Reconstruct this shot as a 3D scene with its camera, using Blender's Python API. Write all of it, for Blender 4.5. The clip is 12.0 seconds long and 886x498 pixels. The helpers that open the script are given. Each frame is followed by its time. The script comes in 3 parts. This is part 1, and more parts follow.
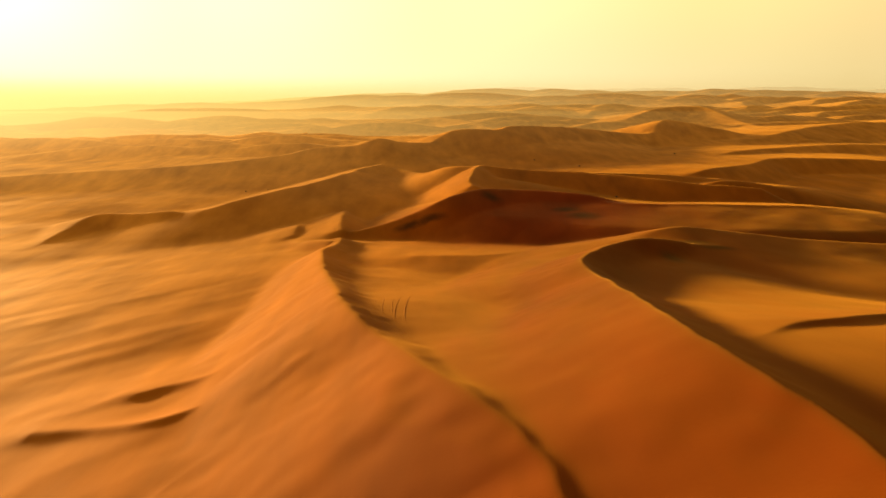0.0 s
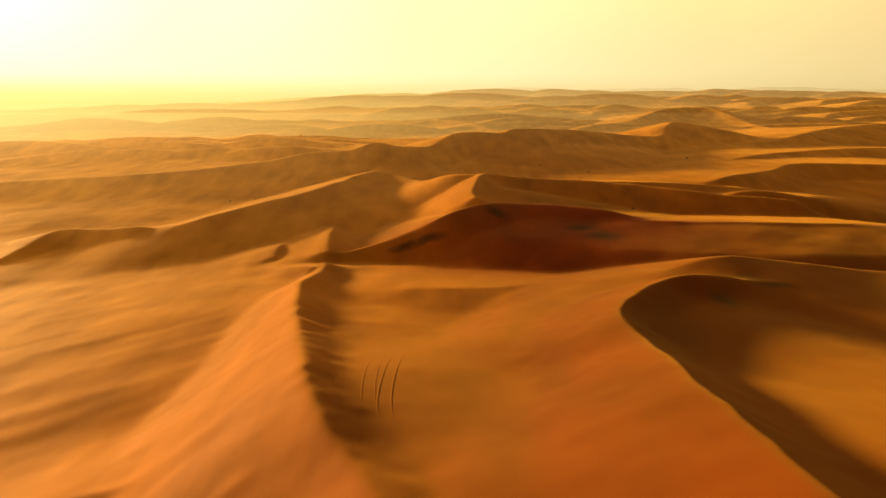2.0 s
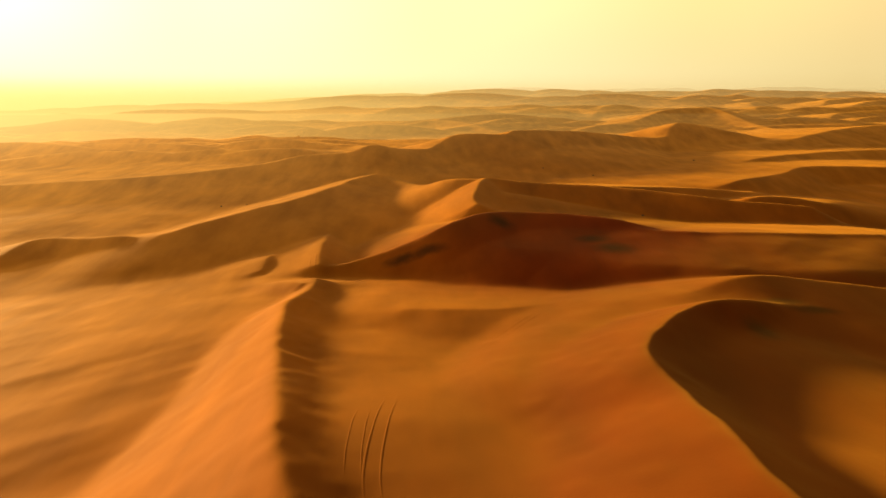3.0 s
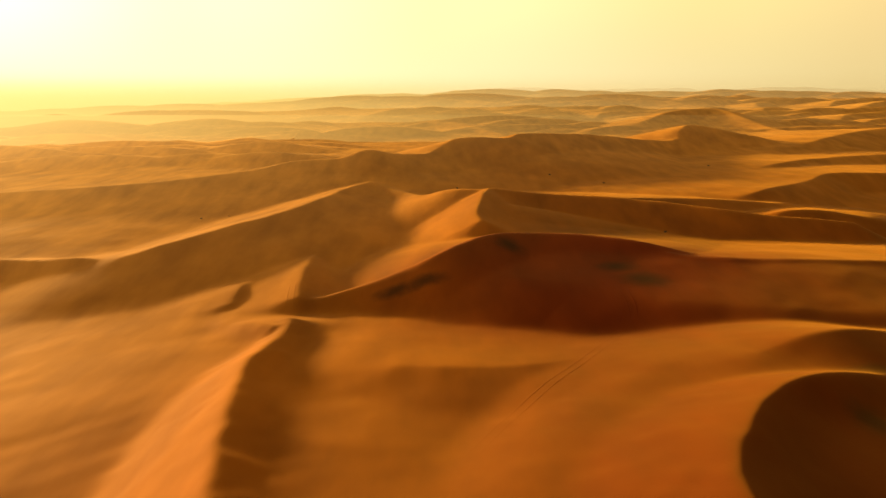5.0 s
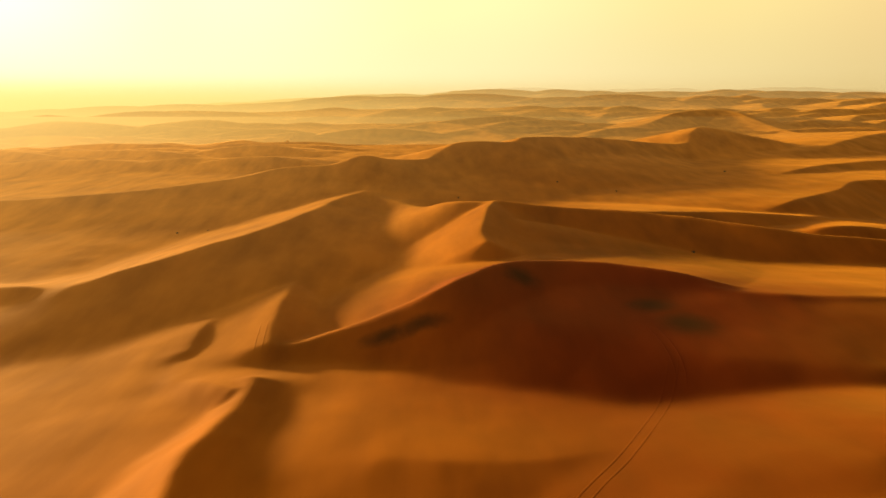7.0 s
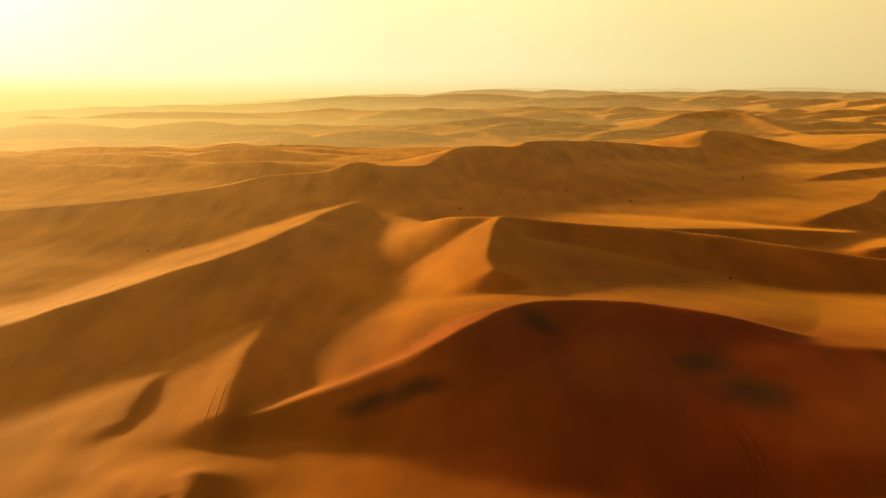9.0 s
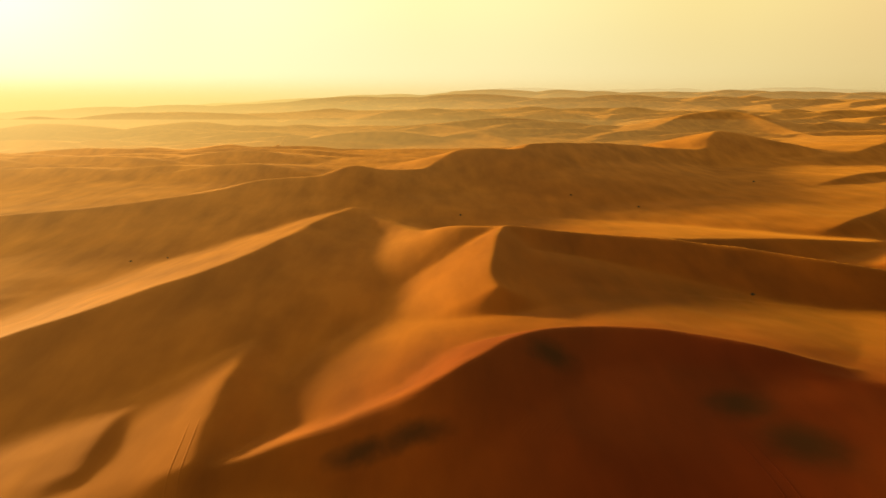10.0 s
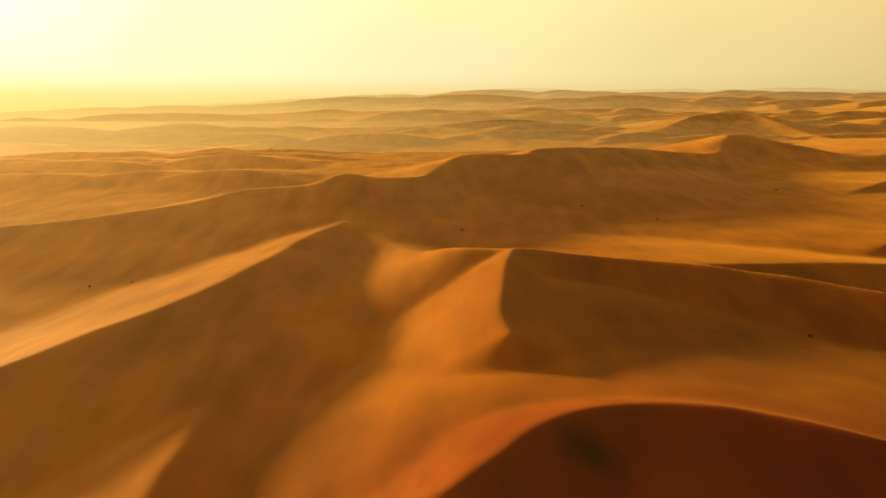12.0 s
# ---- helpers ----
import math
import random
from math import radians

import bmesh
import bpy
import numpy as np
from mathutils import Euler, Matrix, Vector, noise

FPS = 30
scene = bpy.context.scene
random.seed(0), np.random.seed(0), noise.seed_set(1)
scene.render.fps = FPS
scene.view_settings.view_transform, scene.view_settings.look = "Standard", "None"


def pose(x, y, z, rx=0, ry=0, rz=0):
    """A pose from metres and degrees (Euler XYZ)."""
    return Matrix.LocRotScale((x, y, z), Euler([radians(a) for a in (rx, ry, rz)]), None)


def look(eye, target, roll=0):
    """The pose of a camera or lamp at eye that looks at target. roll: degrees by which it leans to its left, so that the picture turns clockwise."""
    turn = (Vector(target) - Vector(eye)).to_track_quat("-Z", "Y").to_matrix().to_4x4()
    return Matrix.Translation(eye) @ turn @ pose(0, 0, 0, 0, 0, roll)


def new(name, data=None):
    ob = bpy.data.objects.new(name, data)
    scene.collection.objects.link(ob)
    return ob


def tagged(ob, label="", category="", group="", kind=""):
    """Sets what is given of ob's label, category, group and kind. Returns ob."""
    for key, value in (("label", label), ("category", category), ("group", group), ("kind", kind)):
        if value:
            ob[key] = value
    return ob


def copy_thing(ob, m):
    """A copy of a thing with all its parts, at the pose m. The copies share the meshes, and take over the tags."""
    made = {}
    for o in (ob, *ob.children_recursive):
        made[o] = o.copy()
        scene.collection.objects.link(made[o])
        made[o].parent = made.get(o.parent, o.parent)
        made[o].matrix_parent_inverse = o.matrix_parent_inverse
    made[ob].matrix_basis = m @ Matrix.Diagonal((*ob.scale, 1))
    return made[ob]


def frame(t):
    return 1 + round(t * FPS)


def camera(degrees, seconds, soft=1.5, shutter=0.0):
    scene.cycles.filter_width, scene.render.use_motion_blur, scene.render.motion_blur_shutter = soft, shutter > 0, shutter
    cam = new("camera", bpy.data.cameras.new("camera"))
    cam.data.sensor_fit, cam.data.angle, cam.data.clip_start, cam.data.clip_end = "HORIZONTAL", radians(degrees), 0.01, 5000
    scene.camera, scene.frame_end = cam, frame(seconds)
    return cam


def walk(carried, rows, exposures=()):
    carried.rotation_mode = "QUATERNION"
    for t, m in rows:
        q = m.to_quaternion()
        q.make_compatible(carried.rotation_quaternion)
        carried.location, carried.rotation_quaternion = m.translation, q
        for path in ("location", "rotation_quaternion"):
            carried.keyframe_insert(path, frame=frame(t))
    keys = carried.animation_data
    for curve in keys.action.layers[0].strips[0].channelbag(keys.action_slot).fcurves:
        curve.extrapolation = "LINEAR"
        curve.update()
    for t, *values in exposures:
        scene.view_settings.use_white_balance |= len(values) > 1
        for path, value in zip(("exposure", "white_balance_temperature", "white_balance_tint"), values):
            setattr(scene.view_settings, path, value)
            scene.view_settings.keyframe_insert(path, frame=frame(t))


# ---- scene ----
import collections

cam = camera(65.5, 12.0)


# ---- camera: a level drone flight, slowly climbing, looking ahead and down ----
PATH = [(t / 2, pose(0, 15.3 * t / 2, 53 + 0.355 * t / 2, 90 - 13.1, 0, 0)) for t in range(25)]
walk(cam, PATH, exposures=((0, 1.81), (3, 1.79), (7, 1.7), (12, 1.61)))

# ---- light: a low hazy sun ahead on the left ----
SUN_ELEV, SUN_LEFT = radians(5.5), radians(44)
sun_dir = Vector((-math.sin(SUN_LEFT) * math.cos(SUN_ELEV), math.cos(SUN_LEFT) * math.cos(SUN_ELEV), math.sin(SUN_ELEV)))
sun = new("sun", bpy.data.lights.new("sun", "SUN"))
sun.data.energy, sun.data.angle, sun.data.color = 3.5, radians(5), (1.0, 0.7, 0.27)
sun.matrix_world = look((0, 0, 300), Vector((0, 0, 300)) - sun_dir)

world = bpy.data.worlds.new("sky")
scene.world = world
world.use_nodes = True
wn, wl = world.node_tree.nodes, world.node_tree.links
sky = wn.new("ShaderNodeTexSky")
sky.sky_type, sky.sun_disc = "NISHITA", False
sky.sun_elevation, sky.sun_rotation = SUN_ELEV, -SUN_LEFT
sky.altitude, sky.air_density, sky.dust_density, sky.ozone_density = 0, 1.5, 8.0, 0.5


def world_math(op, a, b=0.0):
    node = wn.new("ShaderNodeMath")
    node.operation = op
    for k, v in enumerate((a, b)):
        if isinstance(v, (int, float)):
            node.inputs[k].default_value = v
        else:
            wl.new(v, node.inputs[k])
    return node.outputs[0]


# dust in the air: a pale veil that brightens towards the sun and thins out overhead and behind
way = wn.new("ShaderNodeTexCoord").outputs["Generated"]
dot = wn.new("ShaderNodeVectorMath")
dot.operation = "DOT_PRODUCT"
wl.new(way, dot.inputs[0])
# the thickest dust glows a little left of the sun
dot.inputs[1].default_value = Vector((-0.764, 0.641, 0.075))
veil = wn.new("ShaderNodeValToRGB")
veil.color_ramp.interpolation = "EASE"
stops = veil.color_ramp.elements
stops[0].position, stops[0].color = 0.0, (0.035, 0.019, 0.006, 1)
stops[1].position, stops[1].color = 1.0, (0.38, 0.38, 0.35, 1)
for at, colour in ((0.38, (0.075, 0.046, 0.014, 1)), (0.54, (0.28, 0.2, 0.085, 1)), (0.66, (0.30, 0.24, 0.1, 1)),
                   (0.82, (0.315, 0.295, 0.15, 1)), (0.93, (0.33, 0.32, 0.21, 1))):
    stops.new(at).color = colour
wl.new(world_math("MULTIPLY_ADD", dot.outputs["Value"], 0.5), veil.inputs[0])
veil.inputs[0].links[0].from_node.inputs[2].default_value = 0.5
mixed = wn.new("ShaderNodeMix")
mixed.data_type, mixed.blend_type = "RGBA", "ADD"
mixed.inputs["Factor"].default_value = 1.0
tint = wn.new("ShaderNodeMix")
tint.data_type, tint.blend_type = "RGBA", "MULTIPLY"
tint.inputs["Factor"].default_value = 1.0
wl.new(sky.outputs[0], tint.inputs["A"])
tint.inputs["B"].default_value = (0.02, 0.017, 0.01, 1)
height = wn.new("ShaderNodeSeparateXYZ")
wl.new(way, height.inputs[0])
thin = wn.new("ShaderNodeMapRange")
thin.interpolation_type = "SMOOTHSTEP"
for key, value in (("From Min", 0.1), ("From Max", 0.6), ("To Min", 1.0), ("To Max", 0.5)):
    thin.inputs[key].default_value = value
wl.new(height.outputs["Z"], thin.inputs["Value"])
thinned = wn.new("ShaderNodeVectorMath")
thinned.operation = "SCALE"
wl.new(veil.outputs[0], thinned.inputs[0])
wl.new(thin.outputs[0], thinned.inputs["Scale"])
wl.new(thinned.outputs[0], mixed.inputs["A"])
wl.new(tint.outputs["Result"], mixed.inputs["B"])
wl.new(mixed.outputs["Result"], wn["Background"].inputs[0])
wn["Background"].inputs[1].default_value = 1.0


# ---- materials ----
def sand_material(name, red, shade_red, orange, ochre, pale):
    mat = bpy.data.materials.new(name)
    mat.use_nodes = True
    n, l = mat.node_tree.nodes, mat.node_tree.links
    bsdf = n["Principled BSDF"]
    bsdf.inputs["Roughness"].default_value = 0.85
    bsdf.inputs["Specular IOR Level"].default_value = 0.02
    # sheen lightens a low, grazing view: scatter by loose dust, and imitated haze far off
    bsdf.inputs["Sheen Weight"].default_value = 0.18
    bsdf.inputs["Sheen Roughness"].default_value = 0.5
    bsdf.inputs["Sheen Tint"].default_value = (1.0, 0.47, 0.045, 1)
    geo = n.new("ShaderNodeNewGeometry")

    def noise_tex(scale, detail, stretch=(1, 1, 1), turn=0):
        m = n.new("ShaderNodeMapping")
        m.inputs["Scale"].default_value = stretch
        m.inputs["Rotation"].default_value = (0, 0, turn)
        l.new(geo.outputs["Position"], m.inputs[0])
        t = n.new("ShaderNodeTexNoise")
        t.inputs["Scale"].default_value, t.inputs["Detail"].default_value = scale, detail
        l.new(m.outputs[0], t.inputs["Vector"])
        return t.outputs["Fac"]

    big = noise_tex(0.02, 4)
    streak = noise_tex(0.12, 5, (1, 0.25, 1), 0.6)
    fine = noise_tex(2.5, 4)
    add = n.new("ShaderNodeMath")
    add.operation = "ADD"
    l.new(big, add.inputs[0]), l.new(streak, add.inputs[1])
    ramp = n.new("ShaderNodeValToRGB")
    ramp.color_ramp.elements[0].color, ramp.color_ramp.elements[1].color = (0.66, 0.59, 0.53, 1), (1.24, 1.24, 1.24, 1)
    patch = n.new("ShaderNodeMath")
    patch.operation = "MULTIPLY_ADD"
    l.new(noise_tex(0.06, 5, (1, 0.7, 1), 0.4), patch.inputs[0])
    patch.inputs[1].default_value = 0.55
    l.new(add.outputs[0], patch.inputs[2])
    spread = n.new("ShaderNodeMapRange")
    spread.inputs["From Min"].default_value, spread.inputs["From Max"].default_value = 0.95, 1.6
    l.new(patch.outputs[0], spread.inputs["Value"])
    l.new(spread.outputs[0], ramp.inputs[0])
    # painted into the colour: dim red sand near by, paling with distance as haze
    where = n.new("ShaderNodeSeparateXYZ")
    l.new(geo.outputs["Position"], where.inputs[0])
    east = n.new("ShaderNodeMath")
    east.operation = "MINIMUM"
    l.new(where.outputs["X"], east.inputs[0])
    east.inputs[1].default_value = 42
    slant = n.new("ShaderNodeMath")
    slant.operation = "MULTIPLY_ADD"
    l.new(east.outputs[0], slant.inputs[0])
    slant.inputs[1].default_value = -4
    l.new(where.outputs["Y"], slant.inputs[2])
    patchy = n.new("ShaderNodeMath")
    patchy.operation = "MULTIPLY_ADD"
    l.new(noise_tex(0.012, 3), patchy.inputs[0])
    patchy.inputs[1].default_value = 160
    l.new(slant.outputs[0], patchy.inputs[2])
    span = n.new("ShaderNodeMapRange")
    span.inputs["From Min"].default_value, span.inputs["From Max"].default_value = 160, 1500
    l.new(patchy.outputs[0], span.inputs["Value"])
    haze_tone = n.new("ShaderNodeValToRGB")
    r = haze_tone.color_ramp.elements
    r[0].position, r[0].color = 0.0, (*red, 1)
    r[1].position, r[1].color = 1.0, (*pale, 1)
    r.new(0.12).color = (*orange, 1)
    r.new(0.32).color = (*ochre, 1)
    l.new(span.outputs[0], haze_tone.inputs[0])
    # painted shade: darker, redder colour round the peaked dune's lee: centre, half sizes
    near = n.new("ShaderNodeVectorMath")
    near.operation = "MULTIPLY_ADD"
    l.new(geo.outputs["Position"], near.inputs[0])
    near.inputs[1].default_value = (1 / SHADE_ZONE[2], 1 / SHADE_ZONE[3], 0)
    near.inputs[2].default_value = (-SHADE_ZONE[0] / SHADE_ZONE[2], -SHADE_ZONE[1] / SHADE_ZONE[3], 0)
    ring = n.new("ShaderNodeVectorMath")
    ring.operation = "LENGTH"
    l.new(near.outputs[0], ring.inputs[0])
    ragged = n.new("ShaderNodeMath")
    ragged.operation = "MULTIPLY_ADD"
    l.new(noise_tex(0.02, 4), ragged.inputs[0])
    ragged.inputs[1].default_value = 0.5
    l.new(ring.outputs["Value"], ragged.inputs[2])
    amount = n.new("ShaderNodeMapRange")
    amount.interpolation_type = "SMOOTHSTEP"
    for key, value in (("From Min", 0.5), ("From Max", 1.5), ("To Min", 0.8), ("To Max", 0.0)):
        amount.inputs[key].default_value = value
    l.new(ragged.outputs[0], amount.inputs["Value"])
    shade_tint = n.new("ShaderNodeMix")
    shade_tint.data_type = "RGBA"
    l.new(amount.outputs[0], shade_tint.inputs["Factor"])
    l.new(haze_tone.outputs[0], shade_tint.inputs["A"])
    shade_tint.inputs["B"].default_value = (*shade_red, 1)
    # less sheen there, so that the painted shade stays dark and red
    sheen_cut = n.new("ShaderNodeMath")
    sheen_cut.operation = "MULTIPLY_ADD"
    l.new(amount.outputs[0], sheen_cut.inputs[0])
    sheen_cut.inputs[1].default_value, sheen_cut.inputs[2].default_value = -0.15, 0.18
    l.new(sheen_cut.outputs[0], bsdf.inputs["Sheen Weight"])
    tone = n.new("ShaderNodeMix")
    tone.data_type, tone.blend_type = "RGBA", "MULTIPLY"
    tone.inputs["Factor"].default_value = 1.0
    l.new(shade_tint.outputs["Result"], tone.inputs["A"])
    l.new(ramp.outputs[0], tone.inputs["B"])
    # patches of dark heavy-mineral sand: place, half sizes
    wob = n.new("ShaderNodeTexNoise")
    wob.inputs["Scale"].default_value = 0.35
    l.new(geo.outputs["Position"], wob.inputs["Vector"])
    shift = n.new("ShaderNodeVectorMath")
    shift.operation = "MULTIPLY_ADD"
    l.new(wob.outputs["Color"], shift.inputs[0])
    shift.inputs[1].default_value = (3, 2, 0)
    l.new(geo.outputs["Position"], shift.inputs[2])
    dark_sum = None
    for px, py, rx, ry in STAINS:
        sub = n.new("ShaderNodeVectorMath")
        sub.operation = "SUBTRACT"
        l.new(shift.outputs[0], sub.inputs[0])
        sub.inputs[1].default_value = (px + 1.5, py + 1, 0)
        div = n.new("ShaderNodeVectorMath")
        div.operation = "MULTIPLY"
        l.new(sub.outputs[0], div.inputs[0])
        div.inputs[1].default_value = (1 / rx, 1 / ry, 0)
        size = n.new("ShaderNodeVectorMath")
        size.operation = "LENGTH"
        l.new(div.outputs[0], size.inputs[0])
        spot = n.new("ShaderNodeMapRange")
        spot.interpolation_type = "SMOOTHSTEP"
        for key, value in (("From Min", 0.1), ("From Max", 1.5), ("To Min", 0.78), ("To Max", 0.0)):
            spot.inputs[key].default_value = value
        l.new(size.outputs["Value"], spot.inputs["Value"])
        if dark_sum is None:
            dark_sum = spot.outputs[0]
        else:
            top = n.new("ShaderNodeMath")
            top.operation = "MAXIMUM"
            l.new(dark_sum, top.inputs[0]), l.new(spot.outputs[0], top.inputs[1])
            dark_sum = top.outputs[0]
    stained = n.new("ShaderNodeMix")
    stained.data_type = "RGBA"
    l.new(dark_sum, stained.inputs["Factor"])
    l.new(tone.outputs["Result"], stained.inputs["A"])
    stained.inputs["B"].default_value = (0.02, 0.009, 0.004, 1)
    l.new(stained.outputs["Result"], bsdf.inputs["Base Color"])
    b1 = n.new("ShaderNodeBump")
    b1.inputs["Strength"].default_value, b1.inputs["Distance"].default_value = 0.2, 0.8
    l.new(streak, b1.inputs["Height"])
    b2 = n.new("ShaderNodeBump")
    b2.inputs["Strength"].default_value, b2.inputs["Distance"].default_value = 0.12, 0.1
    l.new(fine, b2.inputs["Height"]), l.new(b1.outputs[0], b2.inputs["Normal"])
    l.new(b2.outputs[0], bsdf.inputs["Normal"])
    return mat


# zone where the sand colour is darkened to deepen the lee shade
SHADE_ZONE = (36, 250, 66, 54)
STAINS = ((18.4, 263.6, 4.2, 3.4), (-4.5, 244.6, 5.5, 2), (-12, 244.2, 5.5, 1.9), (45, 250, 5, 5), (49, 238, 6, 6),
          (62.5, 169, 5.5, 2.3), (68, 165.6, 4.5, 1.9), (53, 154, 3, 4))
# red is darkened for dim near ground, ochre and pale are lightened as haze
SAND = sand_material("orange_sand", red=(0.11, 0.0168, 0.0006), shade_red=(0.16, 0.0155, 0.0008), orange=(0.295, 0.079, 0.003), ochre=(0.4, 0.145, 0.018), pale=(0.62, 0.28, 0.05))


# ---- terrain: dunes as crest lines with a windward and a slip side ----
def smooth_line(points, steps=7):
    """A rounded line through the points (Catmull-Rom)."""
    p = np.array(points, float)
    q = np.vstack([2 * p[0] - p[1], p, 2 * p[-1] - p[-2]])
    t = np.linspace(0, 1, steps, endpoint=False)[:, None]
    out = [0.5 * (2 * b + (c - a) * t + (2 * a - 5 * b + 4 * c - d) * t ** 2 + (3 * b - a - 3 * c + d) * t ** 3)
           for a, b, c, d in zip(q, q[1:], q[2:], q[3:])]
    return np.vstack(out + [p[-1:]])


def pieces(mask):
    """The largest connected piece of a mask of cells, and the rest."""
    parent, runs, before = [], [], []

    def root(a):
        while parent[a] != a:
            a = parent[a]
        return a

    for r in np.flatnonzero(mask.any(axis=1)):
        edge = np.flatnonzero(np.diff(np.concatenate([[0], mask[r].astype(np.int8), [0]])))
        now = []
        for a, b in zip(edge[::2], edge[1::2]):
            k = len(parent)
            parent.append(k)
            runs.append((r, a, b))
            for other, row, c, d in before:
                if row == r - 1 and c <= b and a <= d:
                    p, q = root(other), root(k)
                    parent[max(p, q)] = min(p, q)
            now.append((k, r, a, b))
        before = now
    size = collections.Counter()
    for k, (r, a, b) in enumerate(runs):
        size[root(k)] += b - a
    main = np.zeros(mask.shape, bool)
    if size:
        most = size.most_common(1)[0][0]
        for k, (r, a, b) in enumerate(runs):
            if root(k) == most:
                main[r, a:b] = True
    return main, mask & ~main


def ridge_height(X, Y, line, left, right):
    """Height of a dune over the plan: its crest line, falling away left and right of the line's way.
    A side is its slope, or (slope, drop, apron slope): a steep face down to that drop, then a gentler apron;
    a fourth value is how far out the apron reaches before it falls away."""
    left, right = [(v + (1e6,))[:4] if isinstance(v, tuple) else (v, 99, v, 1e6) for v in (left, right)]
    # crests waver a little where wind and sand falls have nibbled at them
    near_by = np.clip((330 - Y) / 120, 0, 1)
    X = X + near_by * (0.45 * hash_noise(X, Y, 7, 21) + 0.22 * hash_noise(X, Y, 3, 22))
    best = np.full(X.shape, 1e9)
    side = np.zeros(X.shape)
    runs = []
    for (ax, ay, az), (bx, by, bz) in zip(line, line[1:]):
        dx, dy = bx - ax, by - ay
        n2 = dx * dx + dy * dy + 1e-9
        s = np.clip(((X - ax) * dx + (Y - ay) * dy) / n2, 0, 1)
        ex, ey = X - ax - s * dx, Y - ay - s * dy
        d = np.hypot(ex, ey)
        near = d < best
        best = np.where(near, d, best)
        side = np.where(near, (dx * ey - dy * ex) / math.sqrt(n2) / np.maximum(d, 1e-6), side)
        runs.append((az + s * (bz - az), d))
    w = 0.5 + 0.5 * np.clip(side, -1, 1)
    worn = 0.3 + 0.0028 * np.maximum(Y, 0)
    away = np.sqrt(best ** 2 + worn ** 2) - worn
    soft = 3 + 0.1 * best
    top, weight = np.zeros(X.shape), np.zeros(X.shape)
    for z, d in runs:
        share = np.exp(-np.minimum((d - best) / soft, 30))
        top += share * z
        weight += share
    top /= weight
    high = 0
    for share, (steep, drop, apron, ends) in ((w, left), (1 - w, right)):
        face, foot = top - steep * away, top - drop - apron * away - 0.4 * (np.sqrt(np.maximum(away - ends, 0) ** 2 + 144) - 12)
        lift = 0.5 * (math.sqrt(drop * drop + 1.2) - drop)
        high = high + share * (0.5 * (face + foot + np.sqrt((face - foot) ** 2 + 1.2)) - lift)
    return high, side, best


def hash_noise(X, Y, size, seed):
    """Smooth value noise, -1 to 1, with features of that size in metres."""
    u, v = X / size, Y / size
    i, j = np.floor(u).astype(np.int64), np.floor(v).astype(np.int64)
    fu, fv = u - i, v - j
    fu, fv = fu * fu * (3 - 2 * fu), fv * fv * (3 - 2 * fv)

    def h(a, b):
        k = (a * 374761393 + b * 668265263 + seed * 974634777) & 0xFFFFFFFF
        k = ((k ^ (k >> 13)) * 1274126177) & 0xFFFFFFFF
        return ((k ^ (k >> 16)) & 0xFFFF) / 32767.5 - 1

    return (h(i, j) * (1 - fu) + h(i + 1, j) * fu) * (1 - fv) + (h(i, j + 1) * (1 - fu) + h(i + 1, j + 1) * fu) * fv


